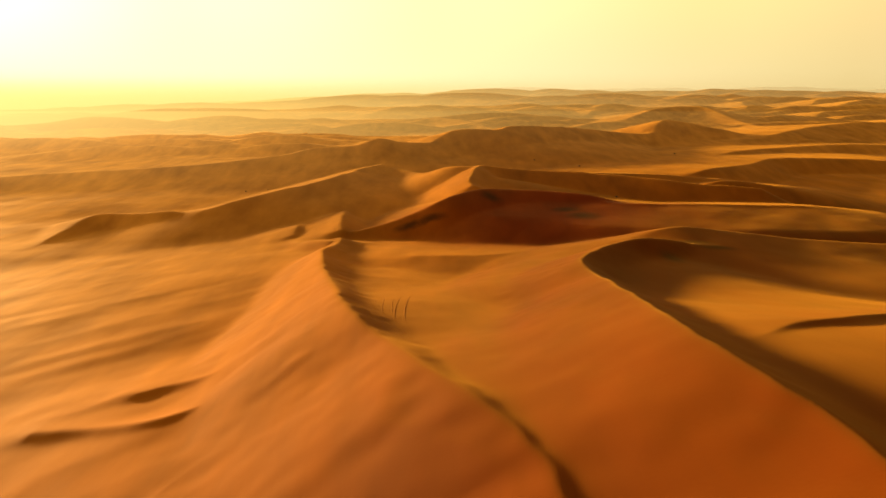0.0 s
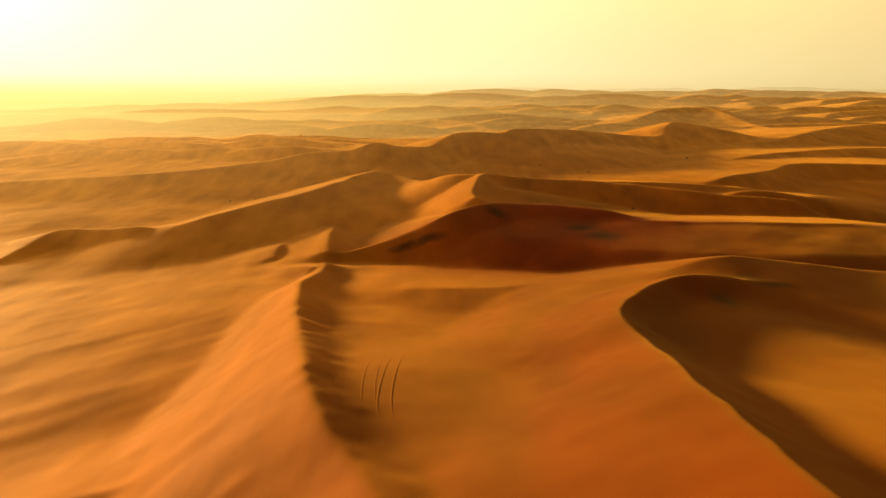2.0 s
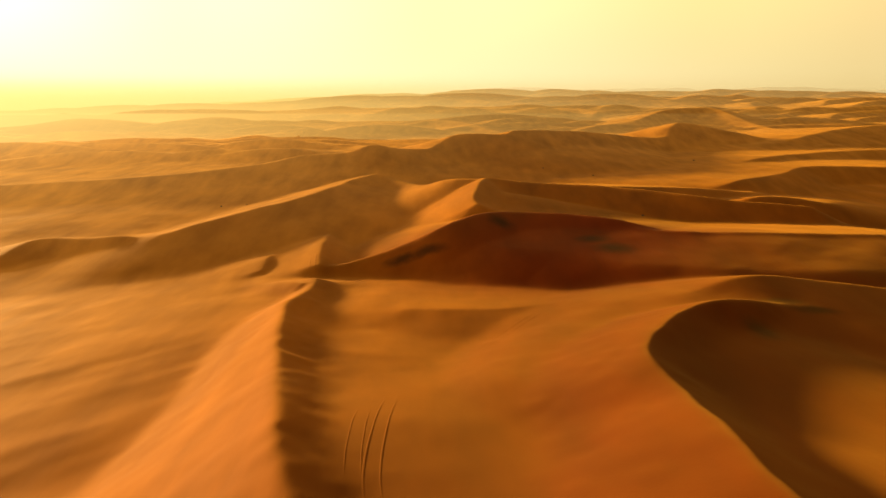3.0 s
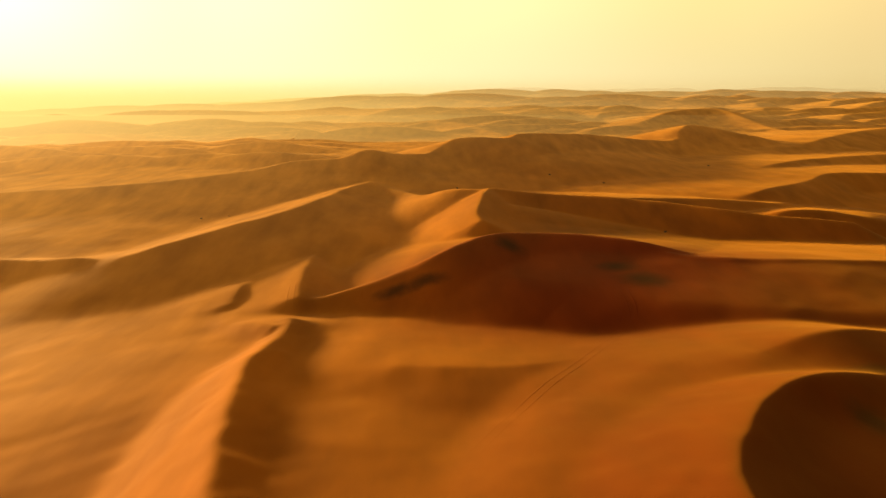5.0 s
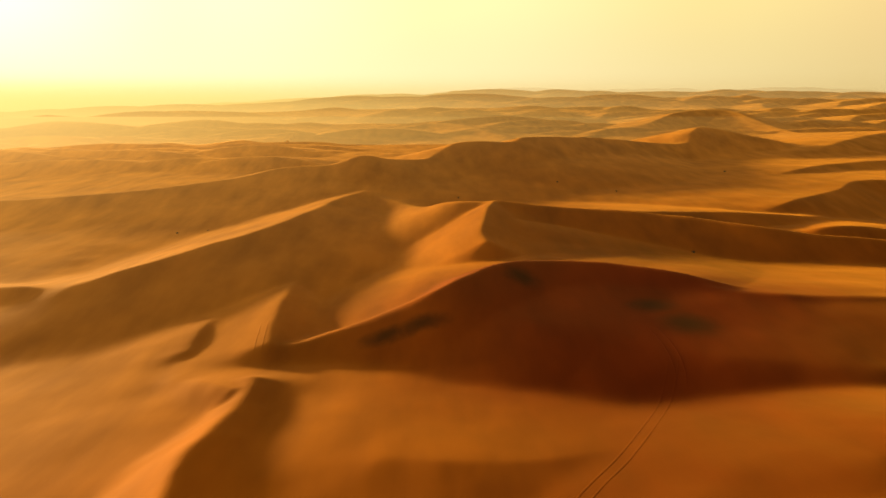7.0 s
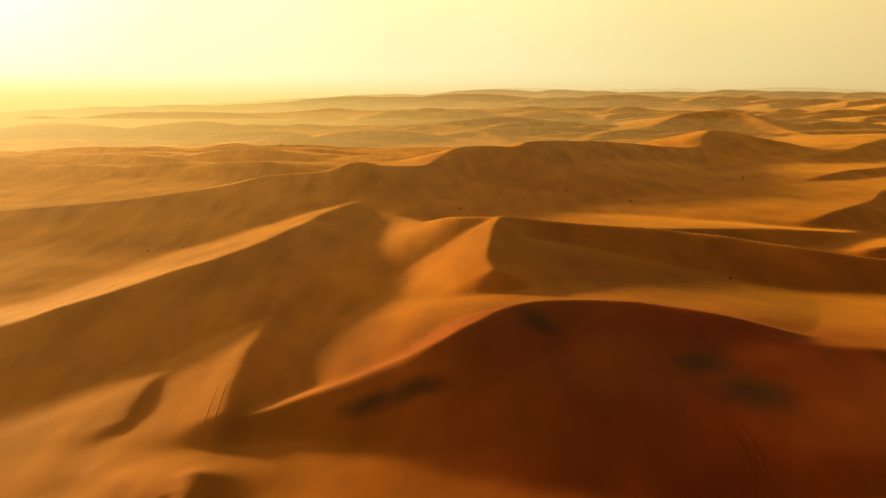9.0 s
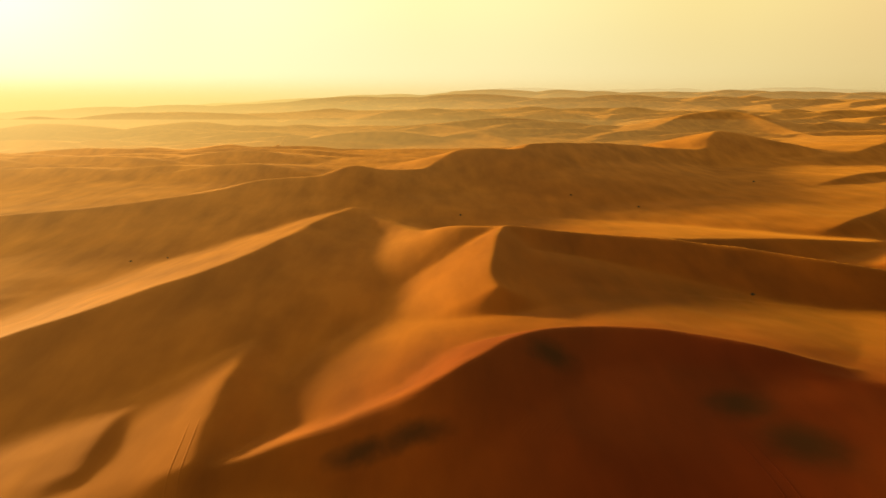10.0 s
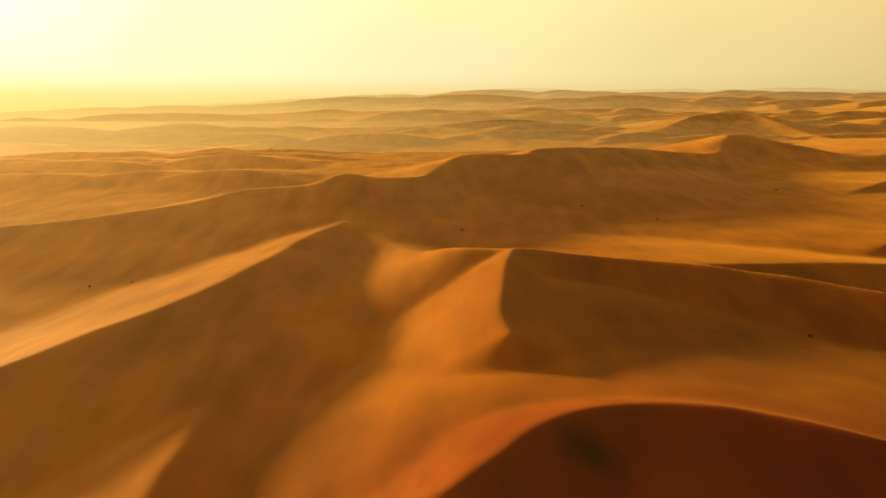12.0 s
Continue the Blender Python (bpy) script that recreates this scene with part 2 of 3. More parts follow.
# label, side left and right of the way, how far it cuts into older ground (left +, right -), crest line (x, y, z)
DUNES = [
    ("long whaleback dune of orange sand rising to a curled shaded hollow", (0.5, 3.4, -0.015), (0.48, 5.8, 0.1, 18), 0,
     [(84, 166, 11.5), (66, 167, 14.2), (57, 165, 16.6), (50, 161.5, 18.2), (43, 157, 18.6), (36, 149.5, 18.7),
      (31, 141, 19.2), (26.9, 130, 19.9), (26.9, 120, 20.5), (25, 99, 24.6), (23.1, 73.5, 29.3), (22.3, 57.8, 32), (24.3, 44.5, 32.6),
      (25, 36, 32.6), (22, 20, 33)]),
    ("soft sand rise curving round a dark hollow", 0.08, 0.3, 0, [(130, 178, 12), (96, 182, 13.5), (76, 184, 15.3), (63, 182, 16.9), (50, 177, 14)]),
    ("bright orange sand dune with winding crest and steep sunlit face", (0.5, 2.4, 0.1), (0.55, 10, 0.13), -120,
     [(-34, 222, 4.8), (-33, 210, 5.8), (-34, 190, 8.6), (-31.6, 171, 10.9), (-25.7, 145, 13.6), (-18.6, 115, 18), (-13.7, 98, 20.2),
      (-8.5, 87, 20.8), (-4.6, 77, 22.6), (-1.6, 68, 24.3), (3.3, 56, 25.8), (6.5, 49, 26.1), (7.8, 40, 26.4), (8, 0, 27)]),
    ("red-brown sand dune with a peaked crest and dark spotted lee face", 0.46, (0.5, 6.5, 0.09), 0,
     [(-33, 244, 2.2), (-29, 245.5, 2.9), (-22.6, 249, 4), (-10.5, 251, 8), (-1.1, 252.5, 12.5), (6.5, 259, 14.3), (14.4, 267.2, 14.9),
      (27, 273.5, 13.8), (41, 272.5, 13.4), (57, 264.5, 12.6), (68, 260, 10)]),
    ("broad gentle sand rise beside a shaded hollow", 0.13, 0.045, 0, [(-8, 192, 6), (8, 190, 6.6), (26, 192, 6.9)]),
    ("low rounded swell of orange sand behind the peaked dune", 0.15, (0.5, 0.1, 0.045, 34), 0,
     [(41, 272, 11), (57, 264, 11), (67, 254, 11.2), (94, 249, 12), (130, 248, 11.5)]),
    ("dark-faced sand dune with a blunt shoulder and flat crest", 0.5, (0.5, 10.5, 0.12), 0,
     [(150, 325, 7), (119, 338, 8), (106.5, 345, 9.1), (85.5, 360, 9.6), (61, 373, 9.5), (40, 380, 9.6), (24, 380, 11.5),
      (19, 374, 12), (14.5, 345, 11.3), (12.5, 325, 10.8), (13.5, 313, 9.6)]),
    ("sunlit sand saddle linking two dune crests", 0.32, 0.25, 0,
     [(19, 380, 11.5), (4, 386, 10.4), (-10, 405, 4.6), (-19, 430, 2), (-38, 460, 2.5)]),
    ("long straight sand ridge with a bright rim and shaded flank", (0.4, 1.5, 0.17), 0.25, 0,
     [(-40.8, 462, 3.8), (-49, 429, 4.9), (-58.8, 360, 7.3), (-71.8, 327, 7), (-82.3, 304, 6.7), (-93.4, 295, 4.9), (-102, 290, 2)]),
    ("broad hazy sand dune with lit brow above smooth shaded face", (0.45, 6, 0.1), 0.25, 0,
     [(-102, 289, 0), (-117.5, 292, 1.8), (-134, 295, 0), (-151.6, 297, -0.7), (-155, 279, -3.4), (-156, 248, -6.6)]),
    ("tall wall-like sand dune with a wavy crest and olive-brown shade", 0.2, (0.35, 8, 0.105), 0,
     [(-80, 510, 9.5), (-66, 514, 11.5), (-48, 517, 17.1), (-35, 528, 14),
      (-13, 553, 11.2), (-3, 574, 13.4), (5, 585, 17.4), (15, 591, 19.8), (50, 601, 18.9), (62, 617, 21), (130, 687, 15.5),
      (188, 737, 7.8), (224, 749, 6.7), (238, 770, 16.6), (259, 791, 18.6), (300, 760, 10)]),
    ("long olive-brown sand dune in haze with a smooth sloping crest", 0.2, (0.3, 4, 0.095), 0,
     [(-300, 415, -1), (-240, 437, 1), (-180, 458, 2.5), (-140, 471, 5.3), (-110, 495, 7.5), (-94, 506, 11), (-66, 514, 11.5)]),
    ("distant pale sand ridge with a pointed crest in the haze", 0.15, 0.3, 0,
     [(-336, 929, -4.6), (-292, 925, -1.8), (-183, 924, 4.8), (-171, 924, 5.9), (-135, 925, 0), (-57, 929, -4.6)]),
    ("distant hazy sand dune with a broad rounded brow", 0.12, 0.22, 0,
     [(-70, 1150, -3), (-46, 1156, 0.5), (-19, 1168, 4.5), (20, 1140, 4.5), (54, 1061, 0), (79, 988, -4)]),
    ("distant low rounded dune of hazy golden sand", 0.15, 0.3, 0,
     [(-267, 630, -10), (-250, 642, -4.4), (-223, 647, -2.1), (-186, 642, -4.4), (-168, 630, -10)]),
    ("distant high star dune with a sunlit flank", 0.2, 0.3, 0,
     [(292, 1096, 8.6), (359, 1161, 22), (427, 1172, 24), (433, 1098, 16), (431, 993, 4.4), (411, 890, 5.4)]),
    ("small knuckled sand ridge with wheel ruts beside its crest", (0.6, 3.6, 0.08, 9), 0.24, 0,
     [(-45, 308, -2.5), (-43.6, 302, 0.2), (-41.8, 283, 2.4), (-40.5, 270, 3.4), (-38.6, 255, 3.9), (-36.5, 243, 3.5)]),
    ("low humped sand ridge with a shaded side in a hollow", (0.55, 2, 0.06, 6), 0.22, 0,
     [(-56, 270, -1), (-56, 263, 1.4), (-55, 253, 1.8), (-54.5, 245, 0.6)]),
    ("short sand spur hooking from the end of a winding crest", 0.16, 0.5, -5,
     [(-51, 229, 0.7), (-43, 222.5, 3.9), (-36.5, 217, 5.6)]),
    ("small rounded sand boss on the flank of a dune", 0.08, 0.5, 0, [(15, 359, 10), (8, 350, 7.6), (5, 333, 6.8), (8, 318, 6.4)]),
    ("thin curved sand ridge with a dark lee on the bright flank", 0.3, 0.5, 0, [(-48, 101, 5.6), (-43.8, 103.2, 6.3), (-36.4, 103, 9)]),
    ("long thin sand ridge with a dark lee on the bright flank", 0.3, 0.5, 0, [(-58, 89.3, 4.8), (-50, 88.6, 6.1), (-41.5, 87.6, 7.7), (-36, 90, 8.7)]),
    ("mid-distance sand dune with a cusped crest below a bright slope", 0.05, 0.36, 0,
     [(150, 418, 2), (161.7, 425, 4.3), (188, 450, 3.7), (212, 475, 2.7), (238.7, 506, 3.1), (264.7, 510, 3.1), (295, 510, 2.7), (322, 505, 1.7)]),
    ("long low hazy sand dune with a dark lee band", 0.06, 0.3, 0,
     [(199.7, 542, -1), (245, 580, 1.9), (288.7, 620, 0.8), (346.8, 640, 2.3), (375.7, 640, 3.3), (419.5, 640, 1.9)]),
    ("small sand dune with a rounded head and shaded face", 0.12, 0.4, 0, [(128, 358, 2.5), (132.7, 356, 4.2), (139.2, 354, 6.8), (157, 354, 6.2), (172, 350, 3.4)]),
    ("long low sand dune banded by shade", 0.1, 0.3, 0, [(76, 374, 8.6), (105.8, 380, 7.4), (128.6, 385, 5.8), (150.8, 394, 3.2), (162, 402, 1)]),
    ("distant sand ridge with a sunlit top in the haze", 0.08, 0.2, 0, [(330, 715, 3), (349.8, 734, 6.4), (425, 800, 10.9), (485.7, 820, 14.7), (542, 820, 14)]),
    ("small orange sand dune with a thin dark crest", 0.35, 0.5, 0, [(32, 68, 26.6), (40, 75.5, 26.3), (48, 78.5, 26.3), (58, 84, 25), (75, 88, 24.4)]),
]

# plan grid: a fan that widens and coarsens with distance
rows = [-60.0]
while rows[-1] < 4900:
    rows.append(rows[-1] + max(0.65, 0.0042 * (rows[-1] + 20)))
RY = np.array(rows)
NU = 800
U = np.linspace(-1, 1, NU)
Y = np.repeat(RY[:, None], NU, 1)
X = U[None, :] * (110 + 0.85 * np.maximum(Y, 0))

# broad swells under the dunes: centre, half widths, height
SWELLS = ((85, 145, 60, 70, 18.5), (-52, 246, 20, 25, 4.5), (10, 450, 70, 60, 2.5), (-20, 345, 50, 80, 0.5), (98, 235, 45, 28, 10))


def base_height(x, y):
    """The plain between the dunes: it sinks away to the left and rises to a far highland ahead."""
    z = -6 + 0.8 * hash_noise(x, y, 60, 1) + 0.2 * hash_noise(x, y, 17, 2)
    for cx, cy, wx, wy, high in SWELLS:
        z = z + high * np.exp(-(((x - cx) / wx) ** 2 + ((y - cy) / wy) ** 2) ** 1.6)
    skew = np.clip(-x / np.maximum(y, 1), -0.15, 1)
    far = np.clip((np.hypot(x, y) - 1000) / 1900, 0, 1)
    limit = 53 - (10 + 62 * skew) / 1219 * y
    return z + far * np.clip(limit - z, -400, 42)


BASE = base_height(X, Y)


def blend(a, b, k=1.0):
    """The higher of two surfaces, rounded where they meet."""
    return 0.5 * (a + b + np.sqrt((a - b) ** 2 + k * k))


Z = BASE.copy()
parts, sides = [], []
for label, sl, sr, cut, pts in DUNES:
    line = smooth_line(pts)
    reach = 260
    box = (X > line[:, 0].min() - reach) & (X < line[:, 0].max() + reach) & (Y > line[:, 1].min() - reach) & (Y < line[:, 1].max() + reach)
    c = np.full(X.shape, -60.0)
    c[box], side, off = ridge_height(X[box], Y[box], line, sl, sr)
    if cut:
        # the slip face falls clear of the ground that the crest grew on
        share = np.clip((math.copysign(1, cut) * side - 0.3) / 0.5, 0, 1) * np.clip((abs(cut) - off) / (0.5 * abs(cut)), 0, 1)
        Z[box] += share * (np.minimum(Z[box], np.maximum(c[box], BASE[box])) - Z[box])
    parts.append(c)
    whole = np.zeros(X.shape)
    whole[box] = side
    sides.append(whole)
    Z = blend(Z, c, 0.8)
# the far dune field
rng = np.random.RandomState(4)
far_c = np.full(X.shape, -400.0)
for k in range(520):
    small = k >= 230
    y0 = (700 if small else 620) * (4600 / 620) ** rng.rand()
    x0 = rng.uniform(-0.75, 0.8) * y0
    if y0 < 1000 and -120 < x0 < 330:
        continue
    half, high = (35 + 0.05 * y0) * rng.uniform(0.6, 1.6), (4.5 + 0.0042 * y0) * rng.uniform(0.5, 1.4)
    if small:
        half, high = 0.5 * half, 0.8 * high
    turn = rng.normal(0.15, 0.35)
    s = np.linspace(-1, 1, 5)
    lx = x0 + half * (s * math.cos(turn) + 0.3 * s * s * math.sin(turn))
    ly = y0 + half * (s * math.sin(turn) - 0.3 * s * s * math.cos(turn)) + rng.normal(0, half * 0.06, 5)
    box = (np.abs(X - x0) < 2.6 * half) & (np.abs(Y - y0) < 2.6 * half)
    if not box.any():
        continue
    lz = base_height(lx, ly) + high * (1 - 0.7 * s * s)
    line = smooth_line(np.stack([lx, ly, lz], 1), 4)
    lee = 0.32 - 0.1 * min(max((y0 - 700) / 1500, 0), 1)
    far_c[box] = np.maximum(far_c[box], ridge_height(X[box], Y[box], line, 0.1, lee)[0])
Z = blend(Z, far_c, 1.5)
# soft gullies run down the steep sunlit flank, slight swells elsewhere
flank = np.clip((-12 - X) / 15, 0, 1) * np.clip((205 - Y) / 40, 0, 1)
turn_u, turn_v = X * 0.8 + Y * 0.6, -X * 0.6 + Y * 0.8
Z = Z + flank * (0.14 * hash_noise(turn_u / 4, turn_v, 9, 5) + 0.08 * hash_noise(turn_u / 5, turn_v, 4, 6))
back = np.exp(-((X - 8) / 22) ** 2 - ((Y - 95) / 50) ** 2)
Z = Z + back * (0.35 * hash_noise(X / 1.8 + Y / 3, Y, 24, 8) + 0.12 * hash_noise(X / 2 + Y / 5, Y, 9, 9))
Z = Z + 0.25 * hash_noise(X, Y, 14, 7) * np.clip(Y / 50, 0, 1) + 0.05 * hash_noise(X, Y, 5, 3)

# smooth shading normals of the whole surface
P = np.stack([X, Y, Z], 2)
du = np.gradient(P, axis=1)
dv = np.gradient(P, axis=0)
N = np.cross(du, dv)
N /= np.linalg.norm(N, axis=2, keepdims=True)

LABEL = np.zeros(X.shape, int)
best = np.maximum(BASE + 0.6, far_c)
for k, c in enumerate(parts):
    hit = c > best
    LABEL[hit], best = k + 1, np.maximum(best, c)
CELL = LABEL[:-1, :-1].copy()
# each dune is one connected piece round its crest; stray cells go back to the ground
HALVES = []
for k in range(len(DUNES)):
    mine = CELL == k + 1
    grown, stray = pieces(mine)
    on_left = (sides[k][:-1, :-1] > 0) & grown
    first_half, loose = pieces(on_left)
    second_half, loose = pieces(grown & ~first_half)
    if first_half.any() != second_half.any():
        # only one side stands free: part its brow from its toe
        whole = first_half | second_half
        level = Z[:-1, :-1]
        first_half, loose = pieces(whole & (level > np.median(level[whole])))
        second_half, loose = pieces(whole & ~first_half)
    HALVES.append((first_half, second_half))
    CELL[mine & ~first_half & ~second_half] = 0
IDX = np.arange(X.size).reshape(X.shape)
QUADS = np.stack([IDX[:-1, :-1], IDX[:-1, 1:], IDX[1:, 1:], IDX[1:, :-1]], 2)


def sheet(name, cells, z, mat):
    """A mesh object of the grid's chosen cells."""
    quads = QUADS[cells]
    used, inv = np.unique(quads, return_inverse=True)
    co = np.stack([X.ravel()[used], Y.ravel()[used], z.ravel()[used]], 1)
    mesh = bpy.data.meshes.new(name)
    mesh.vertices.add(len(co))
    mesh.vertices.foreach_set("co", co.astype(np.float32).ravel())
    q = inv.reshape(-1, 4).astype(np.int32)
    mesh.loops.add(q.size)
    mesh.loops.foreach_set("vertex_index", q.ravel())
    mesh.polygons.add(len(q))
    mesh.polygons.foreach_set("loop_start", np.arange(0, q.size, 4, dtype=np.int32))
    mesh.update(calc_edges=True)
    mesh.polygons.foreach_set("use_smooth", np.ones(len(q), bool))
    mesh.normals_split_custom_set_from_vertices(N.reshape(-1, 3)[used].astype(np.float32))
    mesh.materials.append(mat)
    return new(name, mesh)


open_cell = np.zeros(X.shape, bool)
free = CELL == 0
for a in (slice(0, -1), slice(1, None)):
    for b in (slice(0, -1), slice(1, None)):
        open_cell[a, b] |= free
under = np.where(open_cell, Z, Z - 1.0)
# cells that a dune covers exactly, edge to edge, are left to the dune
edged = open_cell[:-1, :-1].astype(int) + open_cell[:-1, 1:] + open_cell[1:, 1:] + open_cell[1:, :-1] > 2
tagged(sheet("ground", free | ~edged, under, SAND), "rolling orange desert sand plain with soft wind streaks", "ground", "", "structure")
for k, (label, left, right, *_rest) in enumerate(DUNES):
    mine = CELL == k + 1
    if not mine.any():
        continue
    first = _rest[-1][0]
    dune = tagged(new("sand_dune"), label, "sand dune", "dunes")
    dune.location = (first[0], first[1], -6)
    bpy.context.view_layer.update()
    first_half, second_half = HALVES[k]
    steep_left = (left[0] if isinstance(left, tuple) else left) > (right[0] if isinstance(right, tuple) else right)
    for name, cells in (("slip_face", first_half if steep_left else second_half), ("windward_slope", second_half if steep_left else first_half)):
        if cells.any():
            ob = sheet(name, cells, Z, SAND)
            ob.parent = dune
            ob.matrix_parent_inverse = dune.matrix_world.inverted()


# ---- small things on the sand ----
def height_at(x, y):
    """The sand's height at a place, from the plan grid."""
    r = min(max(int(np.searchsorted(RY, y)) - 1, 0), len(RY) - 2)
    fv = (y - RY[r]) / (RY[r + 1] - RY[r])
    c = (x / (110 + 0.85 * max(y, 0)) + 1) / 2 * (NU - 1)
    q = min(max(int(c), 0), NU - 2)
    fu = c - q
    return float((Z[r, q] * (1 - fu) + Z[r, q + 1] * fu) * (1 - fv) + (Z[r + 1, q] * (1 - fu) + Z[r + 1, q + 1] * fu) * fv)


def part(name, verts, faces, material, parent, label=""):
    mesh = bpy.data.meshes.new(name)
    mesh.from_pydata(verts, [], faces)
    mesh.materials.append(material)
    mesh.polygons.foreach_set("use_smooth", [True] * len(faces))
    ob = new(name, mesh)
    ob.parent = parent
    return tagged(ob, label) if label else ob


def rut(line, origin, width, high, sink=0.005):
    """A furrow with two low banks along a line of (x, y), laid on the sand."""
    section = ((-1.0, -0.04), (-0.55, high), (0.0, sink), (0.55, high), (1.0, -0.04))
    verts, faces = [], []
    pts = np.array(line)
    way = np.gradient(pts, axis=0)
    way /= np.linalg.norm(way, axis=1, keepdims=True)
    for k, ((x, y), (dx, dy)) in enumerate(zip(pts, way)):
        fade = min(1.0, 3 * k / len(pts), 3 * (len(pts) - 1 - k) / len(pts))
        for off, z in section:
            px, py = x - dy * off * width, y + dx * off * width
            verts.append((px - origin[0], py - origin[1], height_at(px, py) + z * fade - 0.02 * (1 - fade) - origin[2]))
    m = len(section)
    for k in range(len(pts) - 1):
        for j in range(m - 1):
            a = k * m + j
            faces.append((a, a + m, a + m + 1, a + 1))
    return verts, faces


def spaced(points, step):
    """Places along a rounded line, that far apart."""
    p = smooth_line([(x, y, 0) for x, y in points], 12)[:, :2]
    d = np.concatenate([[0], np.cumsum(np.hypot(*np.diff(p, axis=0).T))])
    t = np.linspace(0, d[-1], max(int(d[-1] / step), 6))
    return np.stack([np.interp(t, d, p[:, 0]), np.interp(t, d, p[:, 1])], 1)


def wheel_track(points, label, gauge=1.7, width=0.2, high=0.1):
    mid = spaced(points, 0.8)
    way = np.gradient(mid, axis=0)
    way /= np.linalg.norm(way, axis=1, keepdims=True)
    origin = (mid[0][0], mid[0][1], height_at(*mid[0]))
    thing = tagged(new("wheel_track"), label, "wheel track", "wheel tracks")
    thing.location = origin
    for side in (-0.5, 0.5):
        line = mid + side * gauge * np.stack([-way[:, 1], way[:, 0]], 1)
        part("rut", *rut(line, origin, width, high), SAND, thing)
    return thing


TRACK_LABEL = "pair of shallow wheel ruts pressed into orange sand"
wheel_track([(-4.5, 140), (-7.1, 133.7), (-7.6, 120), (-7, 106.5), (-4.9, 95.5)], TRACK_LABEL, high=0.025, width=0.18)
wheel_track([(-8.4, 136), (-10.2, 128), (-10, 118), (-9.2, 109), (-7.8, 99)], "faint pair of wheel ruts beside a deeper pair", high=0.012, width=0.15)
wheel_track([(-5, 139), (-0.9, 147), (6.7, 163.7), (16.5, 180), (24.8, 190.7), (33.4, 205.5), (40.6, 221), (43.8, 234.5), (44.7, 247)],
            "long pair of wheel ruts along a low sand rise", high=0.025, width=0.28)
wheel_track([(42.6, 247), (41.3, 240), (41.8, 229), (41.2, 219), (38.5, 209)], "faint pair of wheel ruts climbing a red dune face", high=0.03)
wheel_track([(-41.6, 262), (-40, 252), (-38.6, 243), (-37.4, 237), (-35.4, 231.5)], "pair of wheel ruts over a small sand ridge", high=0.035, gauge=1.6, width=0.24)


def ripple_patch(x0, y0, along, across, count, length, gap, label, high=0.045):
    """A row of wind ripples; along: the crests' bearing, across: the way from one to the next, in degrees."""
    thing = tagged(new("sand_ripples"), label, "sand ripples", "ripple patches")
    origin = (x0, y0, height_at(x0, y0))
    thing.location = origin
    rnd = random.Random(int(x0 * 10 + y0))
    ax, ay, cx, cy = math.cos(radians(along)), math.sin(radians(along)), math.cos(radians(across)), math.sin(radians(across))
    for k in range(count):
        size = length * rnd.uniform(0.6, 1.1)
        slip = rnd.uniform(-0.2, 0.2) * length
        bend = rnd.uniform(-0.25, 0.25)
        line = []
        for t in np.linspace(-0.5, 0.5, 11):
            a, c = slip + t * size, (k - count / 2) * gap + bend * (1 - 4 * t * t)
            line.append((x0 + ax * a + cx * c, y0 + ay * a + cy * c))
        part("ripple", *rut(line, origin, gap * 0.42, 0.0, high), SAND, thing)


ripple_patch(7.4, 298.3, 95, 5, 7, 5.5, 0.75, "patch of small wind ripples on sunlit orange sand", 0.05)
ripple_patch(13, 298.3, 95, 5, 4, 4.0, 0.75, "patch of small wind ripples on sunlit orange sand", 0.05)
ripple_patch(14.5, 244, 57, -33, 8, 9.0, 0.95, "long wind ripples on a shaded red dune face")
ripple_patch(31, 259, 20, -70, 5, 8.0, 0.9, "faint curved ripples on a shaded red dune face", 0.035)


def plain_material(name, colour, rough=0.9):
    mat = bpy.data.materials.new(name)
    mat.use_nodes = True
    n, l = mat.node_tree.nodes, mat.node_tree.links
    b = n["Principled BSDF"]
    b.inputs["Roughness"].default_value = rough
    t = n.new("ShaderNodeTexNoise")
    t.inputs["Scale"].default_value = 6
    ramp = n.new("ShaderNodeValToRGB")
    ramp.color_ramp.elements[0].color = (*[0.6 * c for c in colour], 1)
    ramp.color_ramp.elements[1].color = (*[1.3 * c for c in colour], 1)
    l.new(t.outputs["Fac"], ramp.inputs[0])
    l.new(ramp.outputs[0], b.inputs["Base Color"])
    return mat


LEAF, TWIG = plain_material("dry_dark_leaves", (0.035, 0.03, 0.015)), plain_material("grey_brown_twigs", (0.05, 0.035, 0.02))


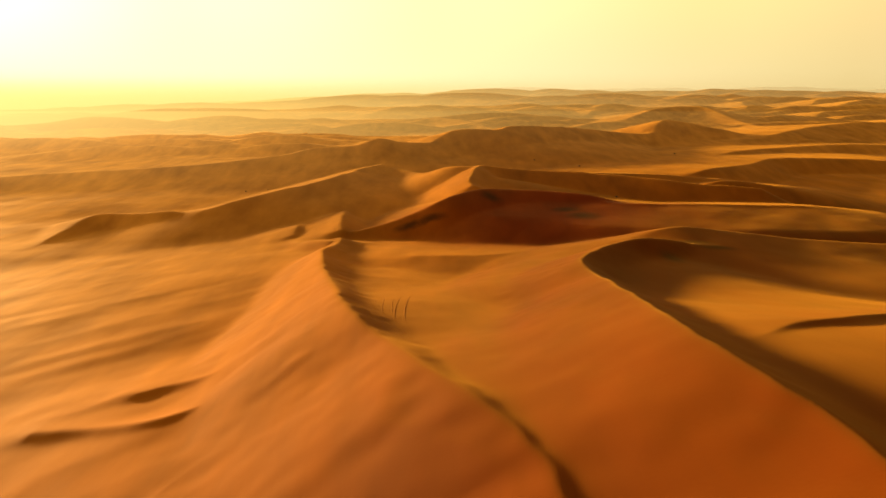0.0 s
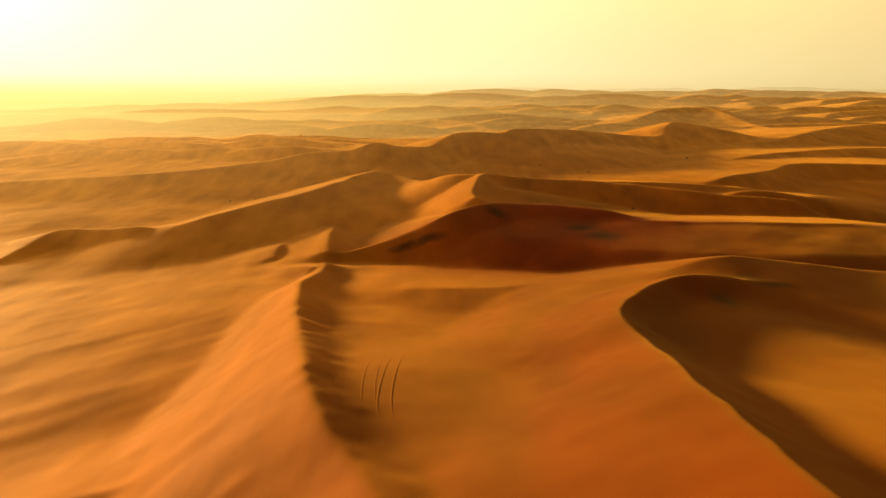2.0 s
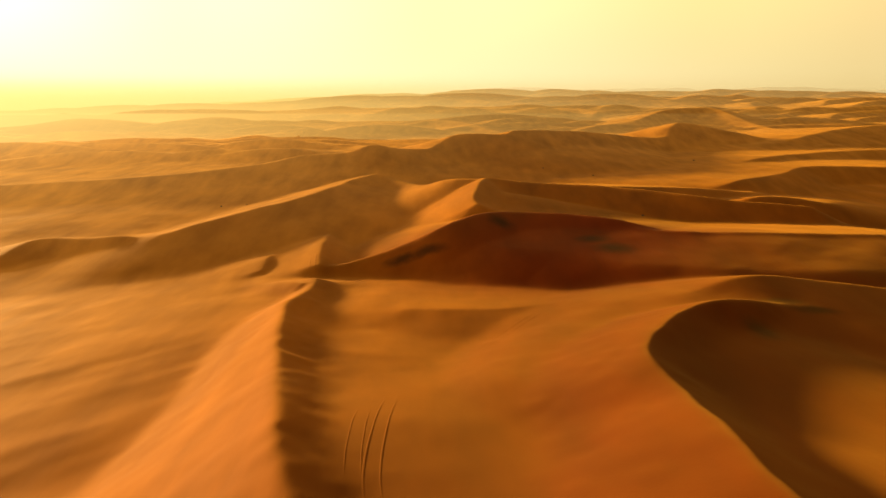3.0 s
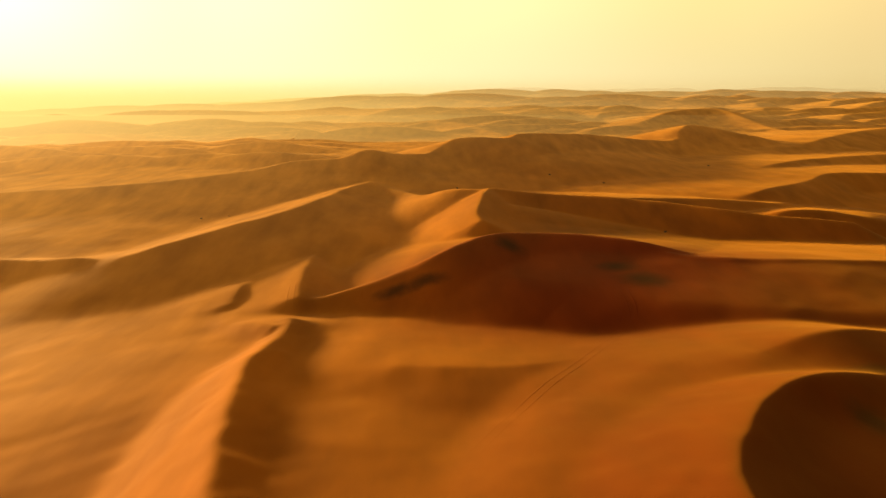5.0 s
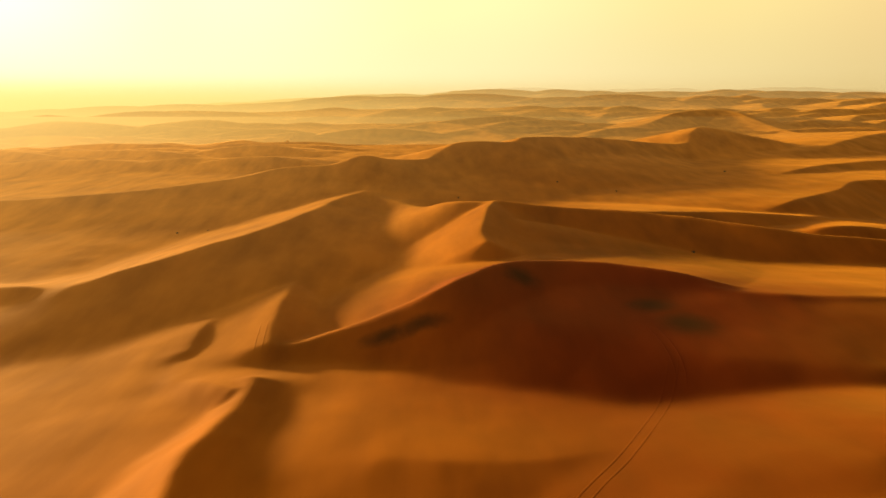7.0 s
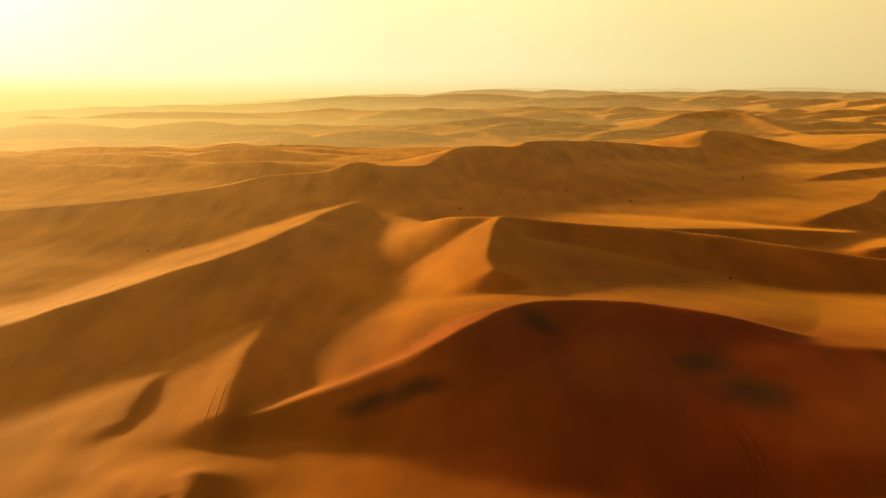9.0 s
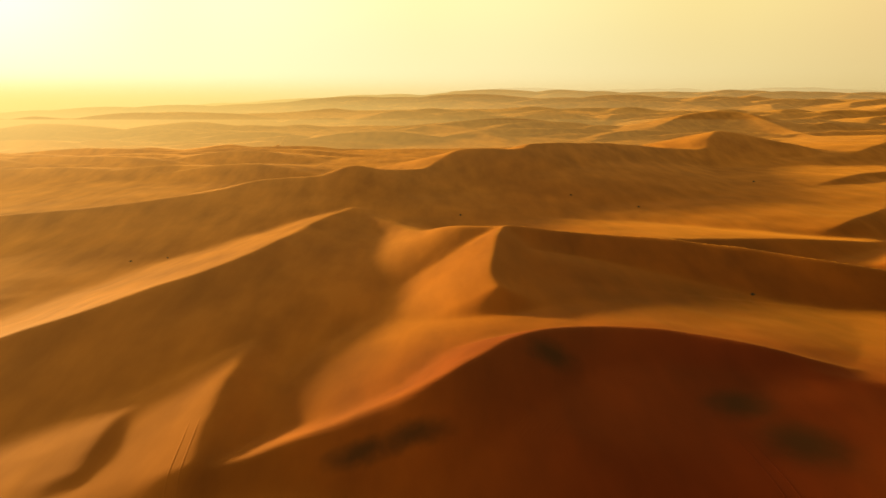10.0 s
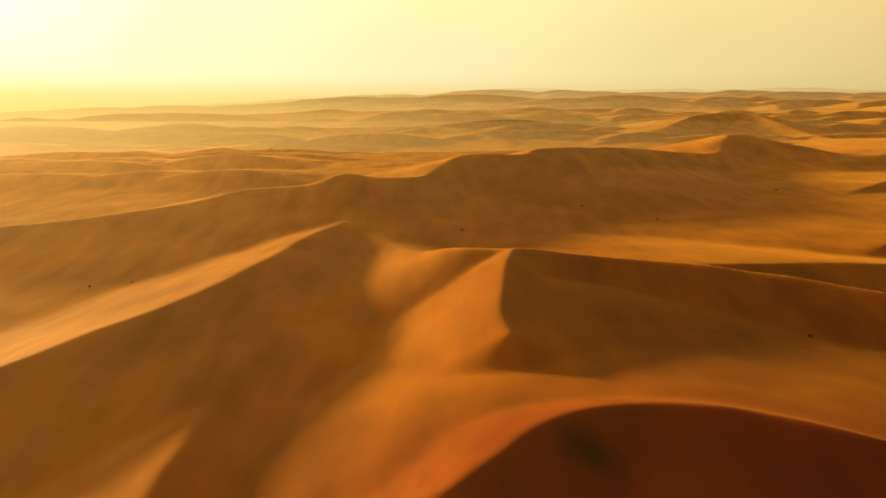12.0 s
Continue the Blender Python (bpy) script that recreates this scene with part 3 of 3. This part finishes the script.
def shrub(wide, high, seed):
    """A dry desert shrub: tapered twigs fanning from the root and many small leaves."""
    rnd = random.Random(seed)
    tv, tf, lv, lf = [], [], [], []
    for _ in range(34):
        a, lean = rnd.uniform(0, 6.28), rnd.uniform(0.15, 1.0)
        tip = Vector((math.cos(a) * wide / 2 * lean, math.sin(a) * wide / 2 * lean * 0.7, high * rnd.uniform(0.5, 1.0) * (1.1 - 0.5 * lean)))
        knee = tip * 0.5 + Vector((0, 0, 0.1 * high))
        start = len(tv)
        for p, r in ((Vector((0, 0, -0.05)), 0.03), (knee, 0.018), (tip, 0.006)):
            tv += [tuple(p + Vector((r * math.cos(k * 2.09), r * math.sin(k * 2.09), 0))) for k in range(3)]
        for ring in (0, 3):
            for k in range(3):
                tf.append((start + ring + k, start + ring + (k + 1) % 3, start + ring + 3 + (k + 1) % 3, start + ring + 3 + k))
        for _ in range(9):
            c = knee.lerp(tip, rnd.uniform(0.1, 1.1)) + Vector([rnd.gauss(0, 0.05 * wide) for _ in range(3)])
            u = Vector([rnd.gauss(0, 1) for _ in range(3)]).normalized() * rnd.uniform(0.05, 0.11)
            v = u.orthogonal().normalized() * rnd.uniform(0.03, 0.06)
            b = len(lv)
            lv += [tuple(c - u), tuple(c + v), tuple(c + u), tuple(c - v)]
            lf.append((b, b + 1, b + 2, b + 3))
    thing = tagged(new("shrub"), "small dark dry shrub on bare sand", "shrub", "desert shrubs")
    part("twigs", tv, tf, TWIG, thing)
    part("leaves", lv, lf, LEAF, thing)
    return thing


first = shrub(1.7, 0.8, 3)
first.location = (85, 334.3, height_at(85, 334.3) - 0.02)
for x, y, size, turn in ((196, 586, 1.5, 40), (8, 467, 1.1, 100), (97.3, 491.5, 1.2, 200), (69, 521, 1.1, 300), (-115, 399, 0.9, 20), (-103, 403, 0.7, 160)):
    copy_thing(first, pose(x, y, height_at(x, y) - 0.02, 0, 0, turn) @ Matrix.Scale(size, 4))


# ---- painted haze: a glowing sheet on the horizon behind everything, and thinner ones over the far dune field ----
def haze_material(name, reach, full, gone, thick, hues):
    """Haze painted as glow on a see-through sheet; hues run from the sun's side across the view; it thins out from one
    height to another.
    """
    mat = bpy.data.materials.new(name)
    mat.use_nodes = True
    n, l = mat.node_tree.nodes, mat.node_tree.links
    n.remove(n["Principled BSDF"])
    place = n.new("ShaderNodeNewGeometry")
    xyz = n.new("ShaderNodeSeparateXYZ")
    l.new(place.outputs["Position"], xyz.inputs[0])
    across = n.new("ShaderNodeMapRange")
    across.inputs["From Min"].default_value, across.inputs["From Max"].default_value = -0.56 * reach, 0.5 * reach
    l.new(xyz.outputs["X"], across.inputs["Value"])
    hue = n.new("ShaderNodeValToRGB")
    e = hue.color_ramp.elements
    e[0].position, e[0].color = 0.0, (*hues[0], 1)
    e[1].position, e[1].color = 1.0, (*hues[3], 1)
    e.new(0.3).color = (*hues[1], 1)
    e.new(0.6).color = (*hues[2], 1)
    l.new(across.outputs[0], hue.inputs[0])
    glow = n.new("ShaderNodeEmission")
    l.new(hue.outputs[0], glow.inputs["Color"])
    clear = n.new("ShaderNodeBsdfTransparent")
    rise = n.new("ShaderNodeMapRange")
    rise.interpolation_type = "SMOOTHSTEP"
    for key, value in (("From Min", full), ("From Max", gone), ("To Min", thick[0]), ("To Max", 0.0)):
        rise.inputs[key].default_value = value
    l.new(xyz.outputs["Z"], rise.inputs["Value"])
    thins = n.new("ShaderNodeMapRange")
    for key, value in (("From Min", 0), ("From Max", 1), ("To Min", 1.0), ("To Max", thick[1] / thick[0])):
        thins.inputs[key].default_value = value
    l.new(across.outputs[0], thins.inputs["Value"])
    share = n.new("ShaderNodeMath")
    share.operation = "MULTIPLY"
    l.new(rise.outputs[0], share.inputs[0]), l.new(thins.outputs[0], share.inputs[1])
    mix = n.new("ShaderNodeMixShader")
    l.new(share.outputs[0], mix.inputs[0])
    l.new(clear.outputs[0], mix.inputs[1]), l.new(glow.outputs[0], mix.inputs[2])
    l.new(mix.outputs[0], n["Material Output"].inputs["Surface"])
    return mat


# an added upright, curved sheet that carries the haze glow
def haze_sheet(reach, low, high, mat, label):
    verts, faces = [], []
    for k in range(49):
        a = radians(-36 + 80 * k / 48)
        verts += [(reach * math.sin(a), reach * math.cos(a), z) for z in (low, high)]
    for k in range(48):
        b = 2 * k
        faces.append((b, b + 2, b + 3, b + 1))
    mesh = bpy.data.meshes.new("backdrop")
    mesh.from_pydata(verts, [], faces)
    mesh.materials.append(mat)
    tagged(new("backdrop", mesh), label, "haze", "", "structure")


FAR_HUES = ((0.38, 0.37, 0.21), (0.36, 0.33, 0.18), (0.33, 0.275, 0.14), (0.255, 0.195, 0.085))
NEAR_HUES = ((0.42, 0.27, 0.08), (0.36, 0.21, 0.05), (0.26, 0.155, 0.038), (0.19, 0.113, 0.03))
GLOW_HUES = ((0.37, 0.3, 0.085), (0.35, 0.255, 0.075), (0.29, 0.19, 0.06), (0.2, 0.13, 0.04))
haze_sheet(4850, -420, 700, haze_material("horizon_haze_glow", 4850, -60, 700, (0.95, 0.95), FAR_HUES), "pale yellow glowing sheet imitating haze along the far horizon")
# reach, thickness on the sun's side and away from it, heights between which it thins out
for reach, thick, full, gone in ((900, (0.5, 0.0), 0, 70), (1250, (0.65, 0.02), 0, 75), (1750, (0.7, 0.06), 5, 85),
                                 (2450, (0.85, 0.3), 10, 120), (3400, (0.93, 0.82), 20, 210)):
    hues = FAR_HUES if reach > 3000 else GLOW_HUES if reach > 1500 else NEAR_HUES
    haze_sheet(reach, -300, gone, haze_material("haze_glow", reach, full, gone, thick, hues), "thin golden glowing sheet imitating haze over the far dunes")


def haze_glow_layer(high, near, far):
    """An added flat sheet just above the crests, glowing to imitate haze: clear near by, thicker far off and towards
    the sun.
    """
    mat = bpy.data.materials.new("haze_glow_layer")
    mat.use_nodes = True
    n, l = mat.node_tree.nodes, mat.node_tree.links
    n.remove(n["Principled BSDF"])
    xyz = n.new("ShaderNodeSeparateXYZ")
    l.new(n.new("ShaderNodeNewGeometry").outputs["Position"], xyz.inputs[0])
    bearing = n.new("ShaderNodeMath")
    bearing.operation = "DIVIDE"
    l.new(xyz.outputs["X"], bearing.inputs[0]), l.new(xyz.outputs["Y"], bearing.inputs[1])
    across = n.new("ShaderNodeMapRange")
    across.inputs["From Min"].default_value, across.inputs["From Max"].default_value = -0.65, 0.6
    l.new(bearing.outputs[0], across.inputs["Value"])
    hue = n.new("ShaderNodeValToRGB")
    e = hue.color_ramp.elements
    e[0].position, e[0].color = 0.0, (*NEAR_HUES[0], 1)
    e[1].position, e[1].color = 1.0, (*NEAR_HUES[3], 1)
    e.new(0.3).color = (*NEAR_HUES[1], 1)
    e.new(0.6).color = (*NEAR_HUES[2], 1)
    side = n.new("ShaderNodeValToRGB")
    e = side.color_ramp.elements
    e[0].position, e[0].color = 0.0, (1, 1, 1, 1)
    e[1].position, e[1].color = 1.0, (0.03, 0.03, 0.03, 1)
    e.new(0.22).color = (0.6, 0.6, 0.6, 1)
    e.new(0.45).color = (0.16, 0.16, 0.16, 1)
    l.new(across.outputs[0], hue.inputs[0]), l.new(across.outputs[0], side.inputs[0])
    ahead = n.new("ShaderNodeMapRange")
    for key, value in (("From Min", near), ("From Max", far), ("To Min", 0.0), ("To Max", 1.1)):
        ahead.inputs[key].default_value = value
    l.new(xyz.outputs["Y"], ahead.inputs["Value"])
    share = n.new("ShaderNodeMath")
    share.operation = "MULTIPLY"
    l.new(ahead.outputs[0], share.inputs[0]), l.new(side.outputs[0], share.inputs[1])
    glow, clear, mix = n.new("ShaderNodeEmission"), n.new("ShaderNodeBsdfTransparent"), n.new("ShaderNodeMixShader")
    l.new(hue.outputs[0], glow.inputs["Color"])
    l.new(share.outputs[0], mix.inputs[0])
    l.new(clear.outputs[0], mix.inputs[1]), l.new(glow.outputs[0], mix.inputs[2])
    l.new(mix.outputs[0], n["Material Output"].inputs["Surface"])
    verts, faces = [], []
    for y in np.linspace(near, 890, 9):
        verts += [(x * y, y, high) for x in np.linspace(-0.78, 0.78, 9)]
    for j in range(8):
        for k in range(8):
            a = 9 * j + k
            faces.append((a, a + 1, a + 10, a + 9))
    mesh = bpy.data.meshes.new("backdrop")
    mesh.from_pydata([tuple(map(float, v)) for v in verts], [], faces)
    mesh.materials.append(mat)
    tagged(new("backdrop", mesh), "flat golden glowing sheet imitating haze over the dune crests", "haze", "", "structure")


# glowing sheet that brightens the ground below it as haze would
haze_glow_layer(25, 155, 1000)
